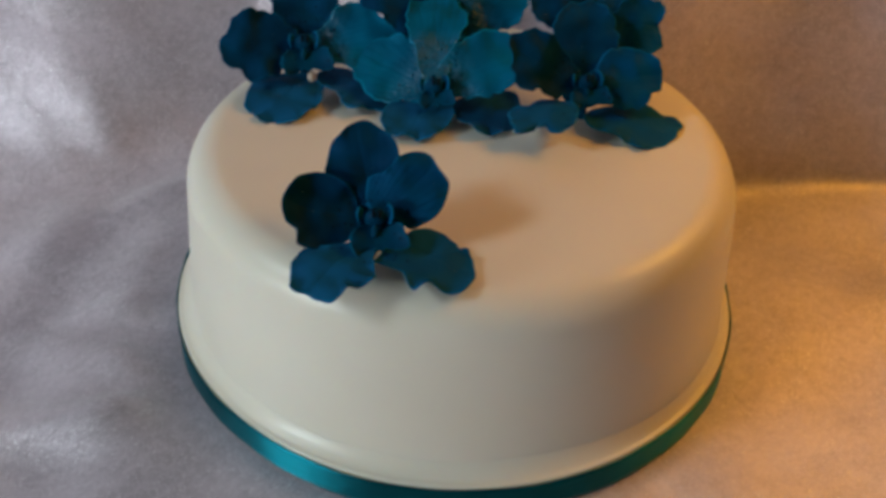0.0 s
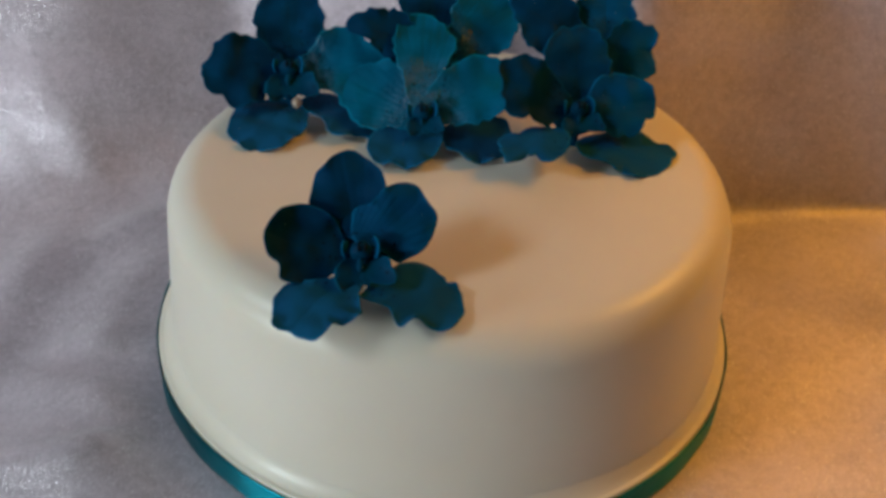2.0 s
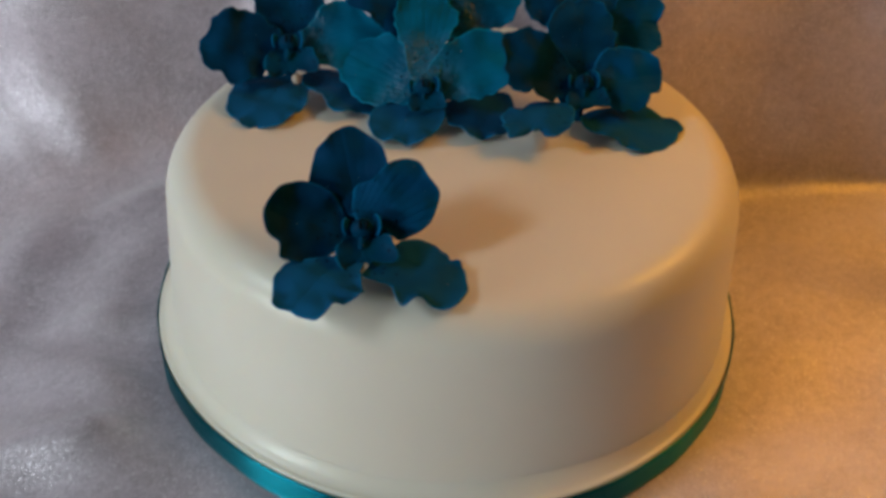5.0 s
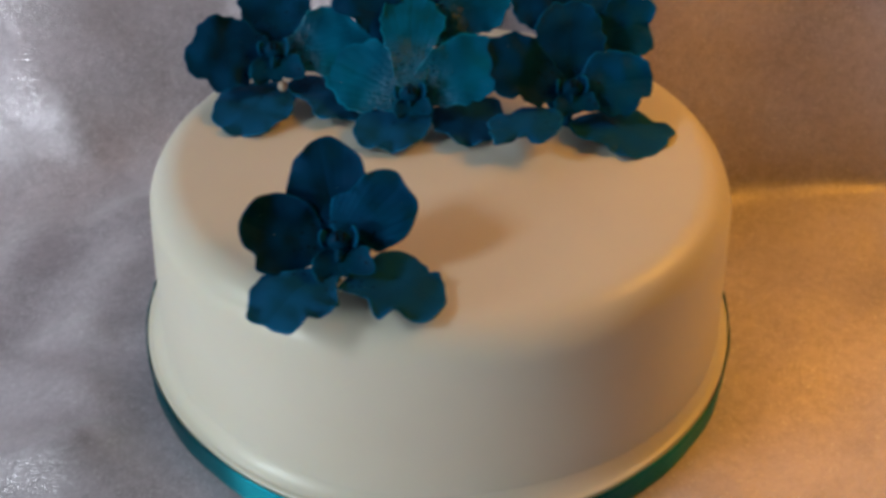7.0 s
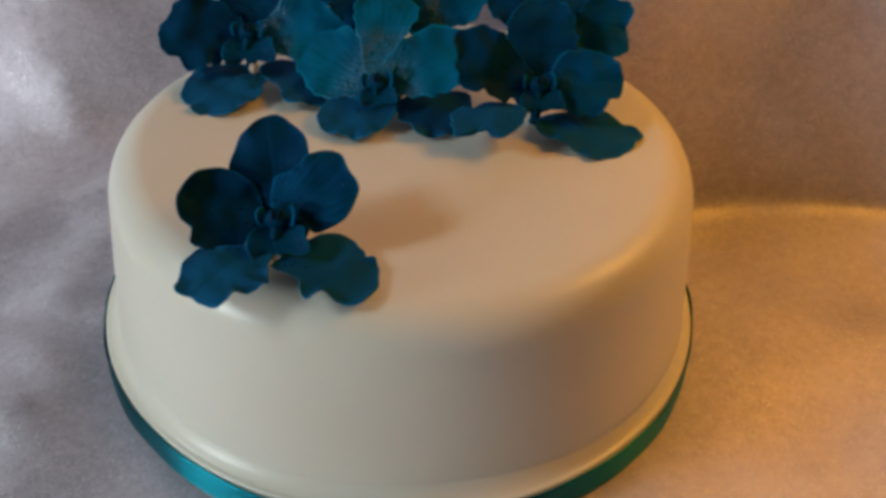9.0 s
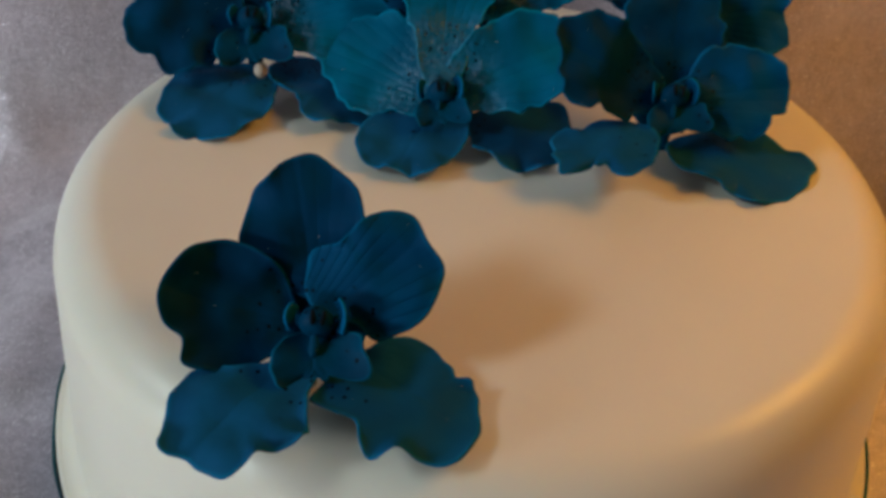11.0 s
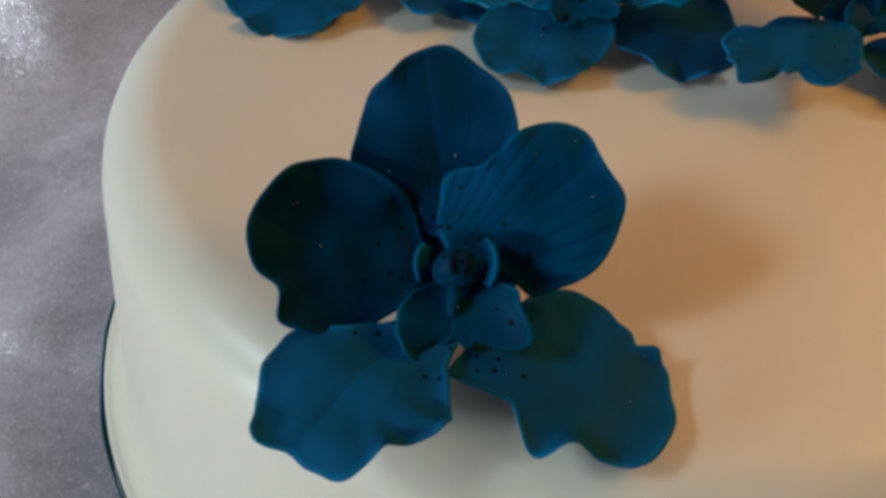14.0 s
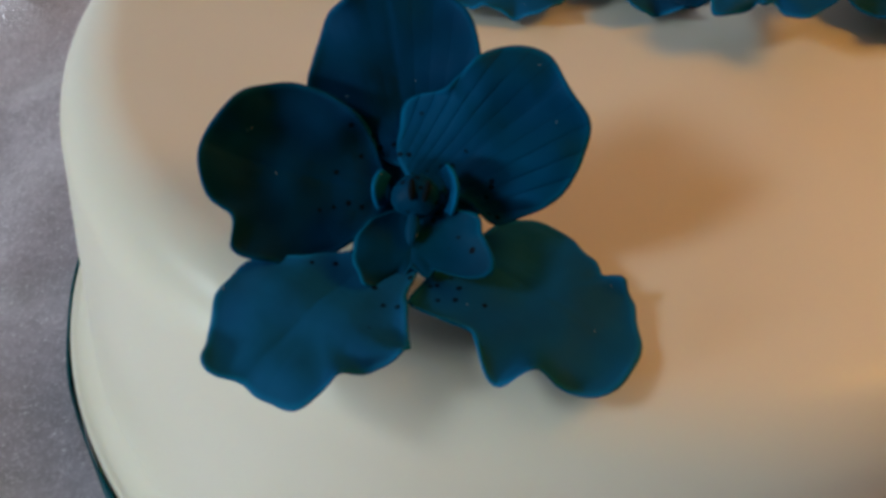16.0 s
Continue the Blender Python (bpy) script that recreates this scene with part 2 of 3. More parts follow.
def lathe(profile, steps, wobble=None):
    """Turns (radius, height) points round the z axis. A radius of 0 closes the end. wobble(angle, r, z) gives an offset of the radius."""
    bm = bmesh.new()
    rings = []
    for r, z in profile:
        if r == 0:
            rings.append([bm.verts.new((0, 0, z))])
            continue
        ring = []
        for i in range(steps):
            a = 2 * math.pi * i / steps
            d, dz = wobble(a, r, z) if wobble else (0, 0)
            ring.append(bm.verts.new(((r + d) * math.cos(a), (r + d) * math.sin(a), z + dz)))
        rings.append(ring)
    for a, b in zip(rings, rings[1:]):
        for i in range(steps):
            j = (i + 1) % steps
            if len(a) == 1:
                bm.faces.new((a[0], b[i], b[j]))
            elif len(b) == 1:
                bm.faces.new((a[i], b[0], a[j]))
            else:
                bm.faces.new((a[i], b[i], b[j], a[j]))
    bmesh.ops.recalc_face_normals(bm, faces=bm.faces[:])
    return bm


# ---- the room, seen only in its light ----
X0, X1, Y0, Y1, Z0, Z1 = -1.5, 1.8, -2.6, 1.0, -0.76, 1.70


def structure(name, lo, hi, mat, label):
    return tagged(part(name, box_mesh(lo, hi), mat, smooth=False), label, name.split("_")[0], kind="structure")


structure("floor", (X0 - 0.1, Y0 - 0.1, Z0 - 0.1), (X1 + 0.1, Y1 + 0.1, Z0), BOARDS, "plain brown floor of the room")
structure("ceiling", (X0 - 0.1, Y0 - 0.1, Z1), (X1 + 0.1, Y1 + 0.1, Z1 + 0.1), CEILPAINT, "plain painted ceiling of the room")
structure("wall_north", (X0 - 0.1, Y1, Z0), (X1 + 0.1, Y1 + 0.1, Z1), WALLPAINT, "plain painted wall behind the cloth backdrop")
structure("wall_south", (X0 - 0.1, Y0 - 0.1, Z0), (X1 + 0.1, Y0, Z1), WALLPAINT, "plain painted wall opposite the backdrop")
structure("wall_east", (X1, Y0, Z0), (X1 + 0.1, Y1, Z1), WALLPAINT, "plain painted wall beside the table")
openings = [(wy - wide / 2 - 0.02, wy + wide / 2 + 0.02, wz - tall / 2 - 0.02, wz + tall / 2 + 0.02) for wy, wz, wide, tall, watts in WINDOWS]
wall, edge_y, pieces = bmesh.new(), Y0, []
for wy0, wy1, wz0, wz1 in openings:
    pieces += [((edge_y, Z0), (wy0, Z1)), ((wy0, Z0), (wy1, wz0)), ((wy0, wz1), (wy1, Z1))]
    edge_y = wy1
for lo, hi in pieces + [((edge_y, Z0), (Y1, Z1))]:
    piece = box_mesh((X0 - 0.1, lo[0], lo[1]), (X0, hi[0], hi[1]))
    tmp = bpy.data.meshes.new("tmp")
    piece.to_mesh(tmp)
    piece.free()
    wall.from_mesh(tmp)
    bpy.data.meshes.remove(tmp)
tagged(part("wall_west", wall, WALLPAINT, smooth=False), "plain painted wall with two window openings", "wall", kind="structure")

for number, (wy0, wy1, wz0, wz1) in enumerate(openings, 1):
    window = tagged(new(f"window_{number}"), "white painted window frame in the wall", "window", kind="structure")
    for lo, hi in (((wy0, wz0), (wy1, wz0 + 0.016)), ((wy0, wz1 - 0.016), (wy1, wz1)), ((wy0, wz0 + 0.016), (wy0 + 0.016, wz1 - 0.016)), ((wy1 - 0.016, wz0 + 0.016), (wy1, wz1 - 0.016))):
        part("window_frame", box_mesh((X0 - 0.07, lo[0], lo[1]), (X0 - 0.02, hi[0], hi[1]), 0.003), FRAMEWHITE, window)

# ---- the table under the cloth ----
table = tagged(new("table"), "wooden table hidden under the shimmering cloth", "table")
part("tabletop", box_mesh((-0.70, -0.42, -0.040), (0.70, 0.62, -0.012), 0.004), WOOD, table)
for x in (-0.64, 0.64):
    for y in (-0.36, 0.56):
        part("leg", box_mesh((x - 0.03, y - 0.03, Z0), (x + 0.03, y + 0.03, -0.040), 0.004), WOOD, table)


# ---- the cloth: lies on the table and sweeps up behind the cake ----
def smooth01(t):
    t = min(1.0, max(0.0, t))
    return t * t * (3 - 2 * t)


def crease(x):
    """How far back the cloth begins to rise."""
    if x < 0:
        return 0.128 - 0.058 * smooth01((-x - 0.03) / 0.18)
    return 0.128 - 0.050 * smooth01((x - 0.03) / 0.065) + 0.013 * smooth01((x - 0.10) / 0.07)


def leaning(x):
    """How far the backdrop leans away: steep behind the flowers, loose beside them."""
    return radians(6 - 17 * smooth01((x + 0.105) / 0.10) + 26 * smooth01((x - 0.030) / 0.13))


def arc(x):
    """Radius of the sweep from the table to the backdrop: tight on one side, loose on the other."""
    return 0.0080 + 0.045 * smooth01((0.02 - x) / 0.16)


RIDGES = ((-0.143, -0.012, 0.25, 0.022, 0.010, 0.0065), (-0.147, -0.043, -0.10, 0.045, 0.013, 0.0070), (-0.122, -0.052, -0.25, 0.016, 0.010, 0.0045),
          (-0.128, -0.074, 0.50, 0.018, 0.008, 0.0050), (-0.150, -0.083, 0.20, 0.026, 0.012, 0.0060), (-0.190, 0.030, 1.40, 0.034, 0.016, 0.0060), (-0.148, 0.074, 0.70, 0.030, 0.008, 0.0030))


def fold(x, s):
    """Height of the wrinkles, x across and s up the cloth from the crease."""
    p = Vector((x * 7 + 3.1, s * 9 + x * 3, 0.4))
    near = 1 - smooth01((s + 0.03) / 0.05)
    left = smooth01((0.02 - x) / 0.08)
    calm = 1 - 0.6 * left * (1 - near)
    mid, fine = 0.0044 + 0.0008 * near * left, 0.0008 + 0.0010 * left
    h = calm * 0.0060 * noise.noise(p) + calm * mid * noise.noise(p * 2.3 + Vector((5, 1, 2))) + fine * noise.noise(p * 5.1)
    # long soft folds that run down from the backdrop
    for x0, slope, width, high in ((-0.175, -0.50, 0.040, 0.0014), (0.300, 0.30, 0.030, 0.006), (-0.06, -0.2, 0.02, 0.004)):
        d = x - x0 - slope * s
        h += high * math.exp(-(d / width) ** 2) * smooth01((s + 0.06) / 0.10)
    # short ridges on the table, to the side of the cake
    if x < -0.05 and s < 0.06:
        y = crease(x) + min(s, 0.0)
        # the cloth is bunched a little round the board
        r = math.hypot(x, y)
        h += 0.0025 * math.exp(-((r - 0.143) / (0.011 if r < 0.143 else 0.090)) ** 2) * smooth01((-0.03 - x) / 0.06) * (1 - smooth01((y - 0.03) / 0.06))
        for cx, cy, turn, reach, width, high in RIDGES:
            u, v = (x - cx) * math.cos(turn) + (y - cy) * math.sin(turn), (y - cy) * math.cos(turn) - (x - cx) * math.sin(turn)
            h += high * math.exp(-(u / reach) ** 2 - (v / width) ** 2)
    return h


def cloth():
    xs = np.concatenate([np.linspace(-0.75, -0.34, 36)[:-1], np.linspace(-0.34, 0.34, 171), np.linspace(0.34, 0.75, 36)[1:]])
    ss = np.concatenate([np.linspace(-0.56, -0.36, 16)[:-1], np.linspace(-0.36, 0.30, 181), np.linspace(0.30, 0.62, 26)[1:]])
    bm = bmesh.new()
    uv = bm.loops.layers.uv.new("UVMap")
    rows, flat = [], {}
    for x in xs:
        y0, row, bow, lean = crease(x), [], arc(x), leaning(x)
        end = bow * (math.pi / 2 - lean)
        for s in ss:
            if s < 0:
                y, z, ny, nz = y0 + s, 0.0, 0.0, 1.0
            elif s < end:
                a = s / bow
                y, z, ny, nz = y0 + bow * math.sin(a), bow * (1 - math.cos(a)), -math.sin(a), math.cos(a)
            else:
                a, d = math.pi / 2 - lean, s - end
                y, z = y0 + bow * math.sin(a) + d * math.cos(a), bow * (1 - math.cos(a)) + d * math.sin(a)
                ny, nz = -math.sin(a), math.cos(a)
            clear = smooth01((math.hypot(x, y) - 0.122) / 0.028) if z < 0.03 else 1.0
            h = fold(x, s) * clear - 0.0008
            if s < 0:
                h = max(h, -0.010)
            v = bm.verts.new((x, y + ny * h, z + nz * h))
            flat[v] = (x, s)
            row.append(v)
        rows.append(row)
    for a, b in zip(rows, rows[1:]):
        for i in range(len(ss) - 1):
            f = bm.faces.new((a[i], b[i], b[i + 1], a[i + 1]))
            for loop in f.loops:
                loop[uv].uv = flat[loop.vert]
    return tagged(part("tablecloth", bm, CLOTH), "lilac grey shimmering organza cloth swept up as a backdrop", "cloth")


cloth()

# ---- the cake on its board ----
R, FILLET, TOP, TAPER, BOARD_R, BOARD_Z = 0.1090, 0.0140, 0.0857, 0.084, 0.1200, 0.0134


def uneven(a, r, z):
    """Hand-smoothed icing is never quite round."""
    k = smooth01((r - 0.03) / 0.06)
    d = 0.0005 * math.sin(2 * a + 0.7) + 0.0004 * math.sin(3 * a + 2.0 + 20 * z) + 0.0002 * math.sin(7 * a + 60 * z)
    return d * k, 0.0003 * math.sin(2 * a + 1.0) * k


def cake_profile():
    pts = [(0, TOP + 0.0003)]
    pts += [(r, TOP + 0.0003 * (1 - (r / 0.095) ** 2)) for r in np.linspace(0.012, R - FILLET, 9)]
    for i in range(1, 15):
        a = math.pi / 2 * i / 14 * 0.96
        pts.append((R - FILLET + FILLET * math.sin(a), TOP - FILLET + FILLET * math.cos(a)))
    for z in np.linspace(TOP - FILLET - 0.002, BOARD_Z + 0.003, 18):
        pts.append((R + TAPER * (TOP - FILLET - z), z))
    pts.append((0, BOARD_Z + 0.003))
    return pts


cake = tagged(new("cake"), "round ivory fondant cake with softly rounded edge on a board", "cake")
cake.location.x = 0.0007
part("fondant_icing", lathe(cake_profile(), 192, uneven), FONDANT, cake, "smooth ivory fondant icing")

board = tagged(new("cake_board"), "round iced cake board edged with teal satin ribbon", "cake board")
board.location.x = -0.0003
edge = [(0, BOARD_Z + 0.0030), (0.1090, BOARD_Z + 0.0118)]


def fitted(a, r, z):
    """The cove follows the cake where they meet."""
    k = smooth01((z - BOARD_Z) / 0.0115)
    return uneven(a, r, z)[0] * k, 0.0


COVE = R + TAPER * (TOP - FILLET - BOARD_Z - 0.0115) - 0.0012
for i in range(15):
    a = math.pi / 2 * i / 14
    edge.append((COVE + (0.1186 - COVE) * (1 - math.cos(a)) ** 0.8, BOARD_Z + 0.0115 * (1 - math.sin(a)) ** 0.9))
edge += [(0.1191, BOARD_Z - 0.0003), (0.1194, BOARD_Z - 0.0010), (0.1196, BOARD_Z - 0.0025), (0.1196, 0.0008), (0, 0.0008)]
part("board_icing", lathe(edge, 192, fitted), FONDANT, board, "thin ivory fondant covering")
part("drum", lathe([(0, 0.0008), (BOARD_R - 0.001, 0.0008), (BOARD_R - 0.001, 0.0), (0, 0.0)], 96), CARD, board, "silver foil card drum")


def ribbon():
    def wave(a, r, z):
        return 0.0002 * math.sin(9 * a) + 0.00015 * math.sin(23 * a + 1), 0.00025 * math.sin(5 * a + 1)
    t, lo, hi = 0.0004, 0.0003, BOARD_Z - 0.0008
    prof = [(BOARD_R, lo)] + [(BOARD_R + t, z) for z in np.linspace(lo, hi, 7)] + [(BOARD_R + t * 0.5, hi + 0.0002), (BOARD_R, hi), (BOARD_R, lo)]
    return lathe(prof, 192, wave)


part("ribbon", ribbon(), RIBBON, board, "teal satin ribbon round the edge")


# ---- sugar orchids ----
def petal_mesh(radius, waves, cup, ruffle, beats, phase, bend=0.0, droop=0.0, thick=0.0009, foot=0.0, frayed=0.0, teeth=(), rings=14, steps=96, frills=()):
    """A petal in its own plane: x away from the flower's heart, y across, z to its face; lengths in metres. waves: the outline's
    slow waves as cosine and sine pairs; foot stretches it towards the heart,
    frayed makes it uneven, teeth (degrees, width, height) are sharp corners of the outline, frills (degrees, width, lift) raise or drop single waves of the rim. cup lifts the sides, bend the tip, droop lets the rim fall, ruffle is the frill of the rim."""
    bm = bmesh.new()
    uv = bm.loops.layers.uv.new("UVMap")
    rim = bm.verts.layers.float.new("rim")

    def outline(a):
        away = abs((a % (2 * math.pi)) - math.pi)
        r = radius + foot * math.exp(-(away / 0.42) ** 2)
        for k in range(len(waves) // 2):
            r += waves[2 * k] * math.cos((k + 1) * a) + waves[2 * k + 1] * math.sin((k + 1) * a)
        r += frayed * (math.sin(11 * a + 3 * phase) * math.sin(2 * a + phase) + 0.7 * math.sin(17 * a + 5 * phase) * math.sin(3 * a))
        r += sum(h * math.exp(-abs(((math.degrees(a) - at + 180) % 360 - 180) / w) ** 1.5) for at, w, h in teeth)
        return r

    def lift(x, y, a, q):
        u, v = x / radius, y / radius
        frilly = q ** 4 * (0.35 + 0.65 * smooth01((math.cos(a) + 0.9) / 0.9))
        frill = math.sin(beats * a + phase) + 0.6 * math.sin((beats * 1.7 + 1) * a + 2.1 * phase)
        swell = 0.0015 * noise.noise(Vector((x * 110 + phase * 7, y * 110, beats))) * min(1.0, radius / 0.012)
        groove = -0.00012 * math.exp(-(v / 0.05) ** 2) * smooth01((u + 0.9) / 0.5) * (1 - q ** 3)
        wave = sum(h * math.exp(-(((math.degrees(a) - at + 180) % 360 - 180) / w) ** 2) for at, w, h in frills) * q ** 6
        return wave + cup * v * v + bend * max(0.0, u + 0.3) ** 2 - droop * q ** 3 + 0.0005 * q ** 14 * radius / 0.013 + ruffle * frilly * frill + groove + swell

    level = sum(lift(outline(a) * math.cos(a), outline(a) * math.sin(a), a, 1.0) for a in np.linspace(0, 2 * math.pi, 25)[:-1]) / 24
    front, back, flat = [], [], {}
    for side, layer in ((0.0, front), (-thick, back)):
        heart = bm.verts.new((0, 0, lift(0, 0, 0, 0) - level + side))
        flat[heart] = (0.5, 0.0)
        layer.append([heart])
        for i in range(1, rings + 1):
            q = (i / rings) ** 0.8
            ring = []
            for j in range(steps):
                a = 2 * math.pi * j / steps
                r = outline(a) * q
                x, y = r * math.cos(a), r * math.sin(a)
                thin = side * (1.0 - 0.25 * q ** 8)
                v = bm.verts.new((x, y, lift(x, y, a, q) - level + thin))
                flat[v] = ((x / radius + 1) / 2, math.atan2(y, x + 2.0 * radius))
                ring.append(v)
            layer.append(ring)
    for layer, flip in ((front, False), (back, True)):
        for a, b in zip(layer, layer[1:]):
            for j in range(steps):
                k = (j + 1) % steps
                vs = (a[0], b[j], b[k]) if len(a) == 1 else (a[j], b[j], b[k], a[k])
                bm.faces.new(tuple(reversed(vs)) if flip else vs)
    # the cut edge, rounded by a ring half-way through the paste
    edge = []
    for j in range(steps):
        a, p, q = 2 * math.pi * j / steps, front[-1][j].co, back[-1][j].co
        v = bm.verts.new((p + q) / 2 + Vector((math.cos(a), math.sin(a), 0)) * thick * 0.30)
        flat[v] = flat[front[-1][j]]
        edge.append(v)
    for j in range(steps):
        k = (j + 1) % steps
        bm.faces.new((front[-1][k], front[-1][j], edge[j], edge[k]))
        bm.faces.new((edge[k], edge[j], back[-1][j], back[-1][k]))
    for i, (a, b) in enumerate(zip(front, back)):
        for v in a + b:
            v[rim] = i / rings
    for v in edge:
        v[rim] = 1.0
    for f in bm.faces:
        for loop in f.loops:
            loop[uv].uv = flat[loop.vert]
    bmesh.ops.recalc_face_normals(bm, faces=bm.faces[:])
    return bm


def blob_mesh(rx, ry, rz, shape=None, segs=28, rings=18):
    bm = bmesh.new()
    bmesh.ops.create_uvsphere(bm, u_segments=segs, v_segments=rings, radius=1)
    for v in bm.verts:
        if shape:
            v.co = shape(v.co.copy())
        v.co = Vector((v.co.x * rx, v.co.y * ry, v.co.z * rz))
    return bm


def ear_mesh(first, last, radius, high, thick):
    """A thin upright lobe bent round an axis from one angle to another, tallest in its middle and leaning outwards."""
    bm = bmesh.new()
    uv = bm.loops.layers.uv.new("UVMap")
    rim = bm.verts.layers.float.new("rim")
    steps, rows = 24, 7
    sides = []
    for side in (-0.5, 0.5):
        grid = []
        for i in range(steps + 1):
            f = i / steps
            a, tall = radians(first + (last - first) * f), high * (0.12 + 0.88 * math.sin(math.pi * f) ** 0.7)
            line = []
            for j in range(rows + 1):
                q = j / rows
                r = radius * (0.90 + 0.22 * q * q) + side * thick * (1 - 0.35 * q)
                v = bm.verts.new((r * math.cos(a), r * math.sin(a), tall * q))
                v[rim] = q
                line.append(v)
            grid.append(line)
        sides.append(grid)
    inner, outer = sides
    for i in range(steps):
        for j in range(rows):
            bm.faces.new((inner[i][j], inner[i + 1][j], inner[i + 1][j + 1], inner[i][j + 1]))
            bm.faces.new((outer[i][j], outer[i][j + 1], outer[i + 1][j + 1], outer[i + 1][j]))
        for j in (0, rows):
            bm.faces.new((inner[i][j], outer[i][j], outer[i + 1][j], inner[i + 1][j]))
    for i in (0, steps):
        for j in range(rows):
            bm.faces.new((inner[i][j], inner[i][j + 1], outer[i][j + 1], outer[i][j]))
    for f in bm.faces:
        for loop in f.loops:
            loop[uv].uv = (0.8, 0.0)
    bmesh.ops.recalc_face_normals(bm, faces=bm.faces[:])
    return bm


def add(bm, m, name, mat, flower, label=""):
    """Turns a mesh into place in the flower's own space and links it."""
    bm.transform(m)
    return part(name, bm, mat, flower, label)


LIP_WAVES = (-0.63, 0.78, -2.41, -0.96, -0.58, -0.73, -0.01, -0.09, 0.16, 0.21, -0.03, 0.46, -0.31, 0.17, -0.15, -0.28, 0.17, -0.30, 0.16, -0.13, 0.05, -0.02, -0.01, -0.01, -0.09, 0.05, -0.12, 0.01)
LIP_FRILLS = ((278, 24, -0.0012), (319, 12, 0.0008), (332, 10, -0.0008), (59, 12, 0.0008), (77, 14, -0.0006), (59, 10, -0.0005), (104, 16, 0.0010))


def orchid(spot, slope, petals, label, heart=True, bead=False, size=1.0, lip_size=1.0, stem=False):
    """spot: the flower's heart; slope: how far the face leans up from lying flat. petals: name, height, turn about the
    heart, tilt towards the face, reach, shift, radius and outline waves in millimetres; a lower sepal lies level at its own height. Glazed petals have
    sugar glaze pooled at their feet."""
    flower = tagged(new("sugar_orchid"), label, "sugar flower", "orchids on the cake")
    flower.location = spot
    face = pose(0, 0, 0, slope, 0, 0)
    for name, off, turn, tilt, reach, shift, radius, waves, cup, ruffle, beats, phase, bend, droop, shape in petals:
        lying = name.startswith("lower")
        bm = petal_mesh(radius / 1000, [w / 1000 for w in waves], cup / 1000, ruffle / 1000, beats, phase, bend / 1000, droop / 1000, **shape)
        m = Matrix.Translation((0, 0, off - spot[2])) if lying else face @ Matrix.Translation((0, 0, off))
        m = m @ pose(0, 0, 0, 0, 0, turn) @ pose(0, 0, 0, 0, -tilt, 0) @ Matrix.Translation((reach / 1000, shift / 1000, 0))
        add(bm, m, "sepal" if "sepal" in name else "petal", VEINED if name.startswith("veined") else DAYLIT if name.startswith("daylit") else GLAZED if name.startswith("glazed") else TEAL if lying else PETAL, flower)
    # the stub of paste on which the flower is built
    stub = lathe([(0, 0.0), (0.0030, -0.0005), (0.0026, -0.006), (0.0020, TOP - spot[2] + 0.002), (0.0030, TOP - spot[2] - 0.0008), (0, TOP - spot[2] - 0.0008)], 20)
    add(stub, Matrix.Identity(4), "stub", HEART, flower)
    if not heart:
        return flower
    s = size / 1000
    # column: a rounded cap with two slits
    def cap(v):
        v.x *= 1.0 - 0.14 * v.y
        v.z += 0.15 * v.y
        return v
    col = face @ Matrix.Translation((0.5 * s, 0.5 * s, 4.8 * s)) @ pose(0, 0, 0, -12, 0, 0)
    column = add(blob_mesh(3.6 * s, 3.0 * s, 3.4 * s, cap), col, "column", HEART, flower)
    for dx in (-0.55, 1.55):
        slit = blob_mesh(0.52 * s, 1.7 * s, 0.6 * s, segs=14, rings=10)
        slit.transform(col @ Matrix.Translation((dx * s, -0.2 * s, 3.25 * s - 0.14 * dx * dx * s)) @ pose(0, 0, 0, 4, dx * 14, -5 * dx))
        part("slit", slit, SLIT, column, "black painted slit")
    calyx = petal_mesh(9.0 * s, [0, 0, 0.6 * s, 0], -0.5 * s, 0.2 * s, 5, 1.0, thick=0.0009, rings=7, steps=40)
    add(calyx, face @ Matrix.Translation((0, 0.6 * s, -3.6 * s)), "calyx", HEART, flower)
    # two little ears that stand round the column
    for first, last, radius in ((148, 208, 5.1), (48, -28, 5.5)):
        add(ear_mesh(first, last, radius * s, 3.8 * s, 0.85 * s), face @ Matrix.Translation((0.2 * s, 1.0 * s, 3.4 * s)), "lip_ear", DAYLIT, flower)
    # lip: a broad tongue with rolled wings and a notched end
    w = s * lip_size
    lip = petal_mesh(6.98 * w, [v * w for v in LIP_WAVES], 1.7 * w, 0.15 * w, 6, 0.6, bend=-0.6 * w, droop=0.4 * w, thick=0.0009, rings=18, steps=128, frills=[(a, b, c * lip_size) for a, b, c in LIP_FRILLS])
    lip = add(lip, face @ Matrix.Translation((0.5 * w, -6.6 * w, 5.6 * s)) @ pose(0, 0, 0, 0, 7, 0) @ pose(0, 0, 0, 0, -9, -90), "lip", HEART, flower)
    ridge = blob_mesh(1.0 * w, 2.6 * w, 0.6 * w, segs=20, rings=12)
    ridge.transform(face @ Matrix.Translation((0.4 * w, -4.2 * w, 5.6 * s)))
    part("ridge", ridge, HEART, lip)
    if stem:
        tip = blob_mesh(1.3 * s, 1.5 * s, 3.2 * s, lambda v: Vector((v.x * (0.75 + 0.25 * v.z), v.y * (0.75 + 0.25 * v.z), v.z)), segs=20, rings=12)
        add(tip, face @ Matrix.Translation((0.2 * s, -11.2 * s, 0.6 * s)), "stem_tip", BEAD, flower, "pale uncoloured paste tip")
    if bead:
        add(blob_mesh(1.9 * s, 2.2 * s, 1.9 * s, segs=20, rings=12), face @ Matrix.Translation((4.0 * s, -13.6 * s, 2.6 * s)), "bead", BEAD, flower, "cream sugar paste bead")
    return flower


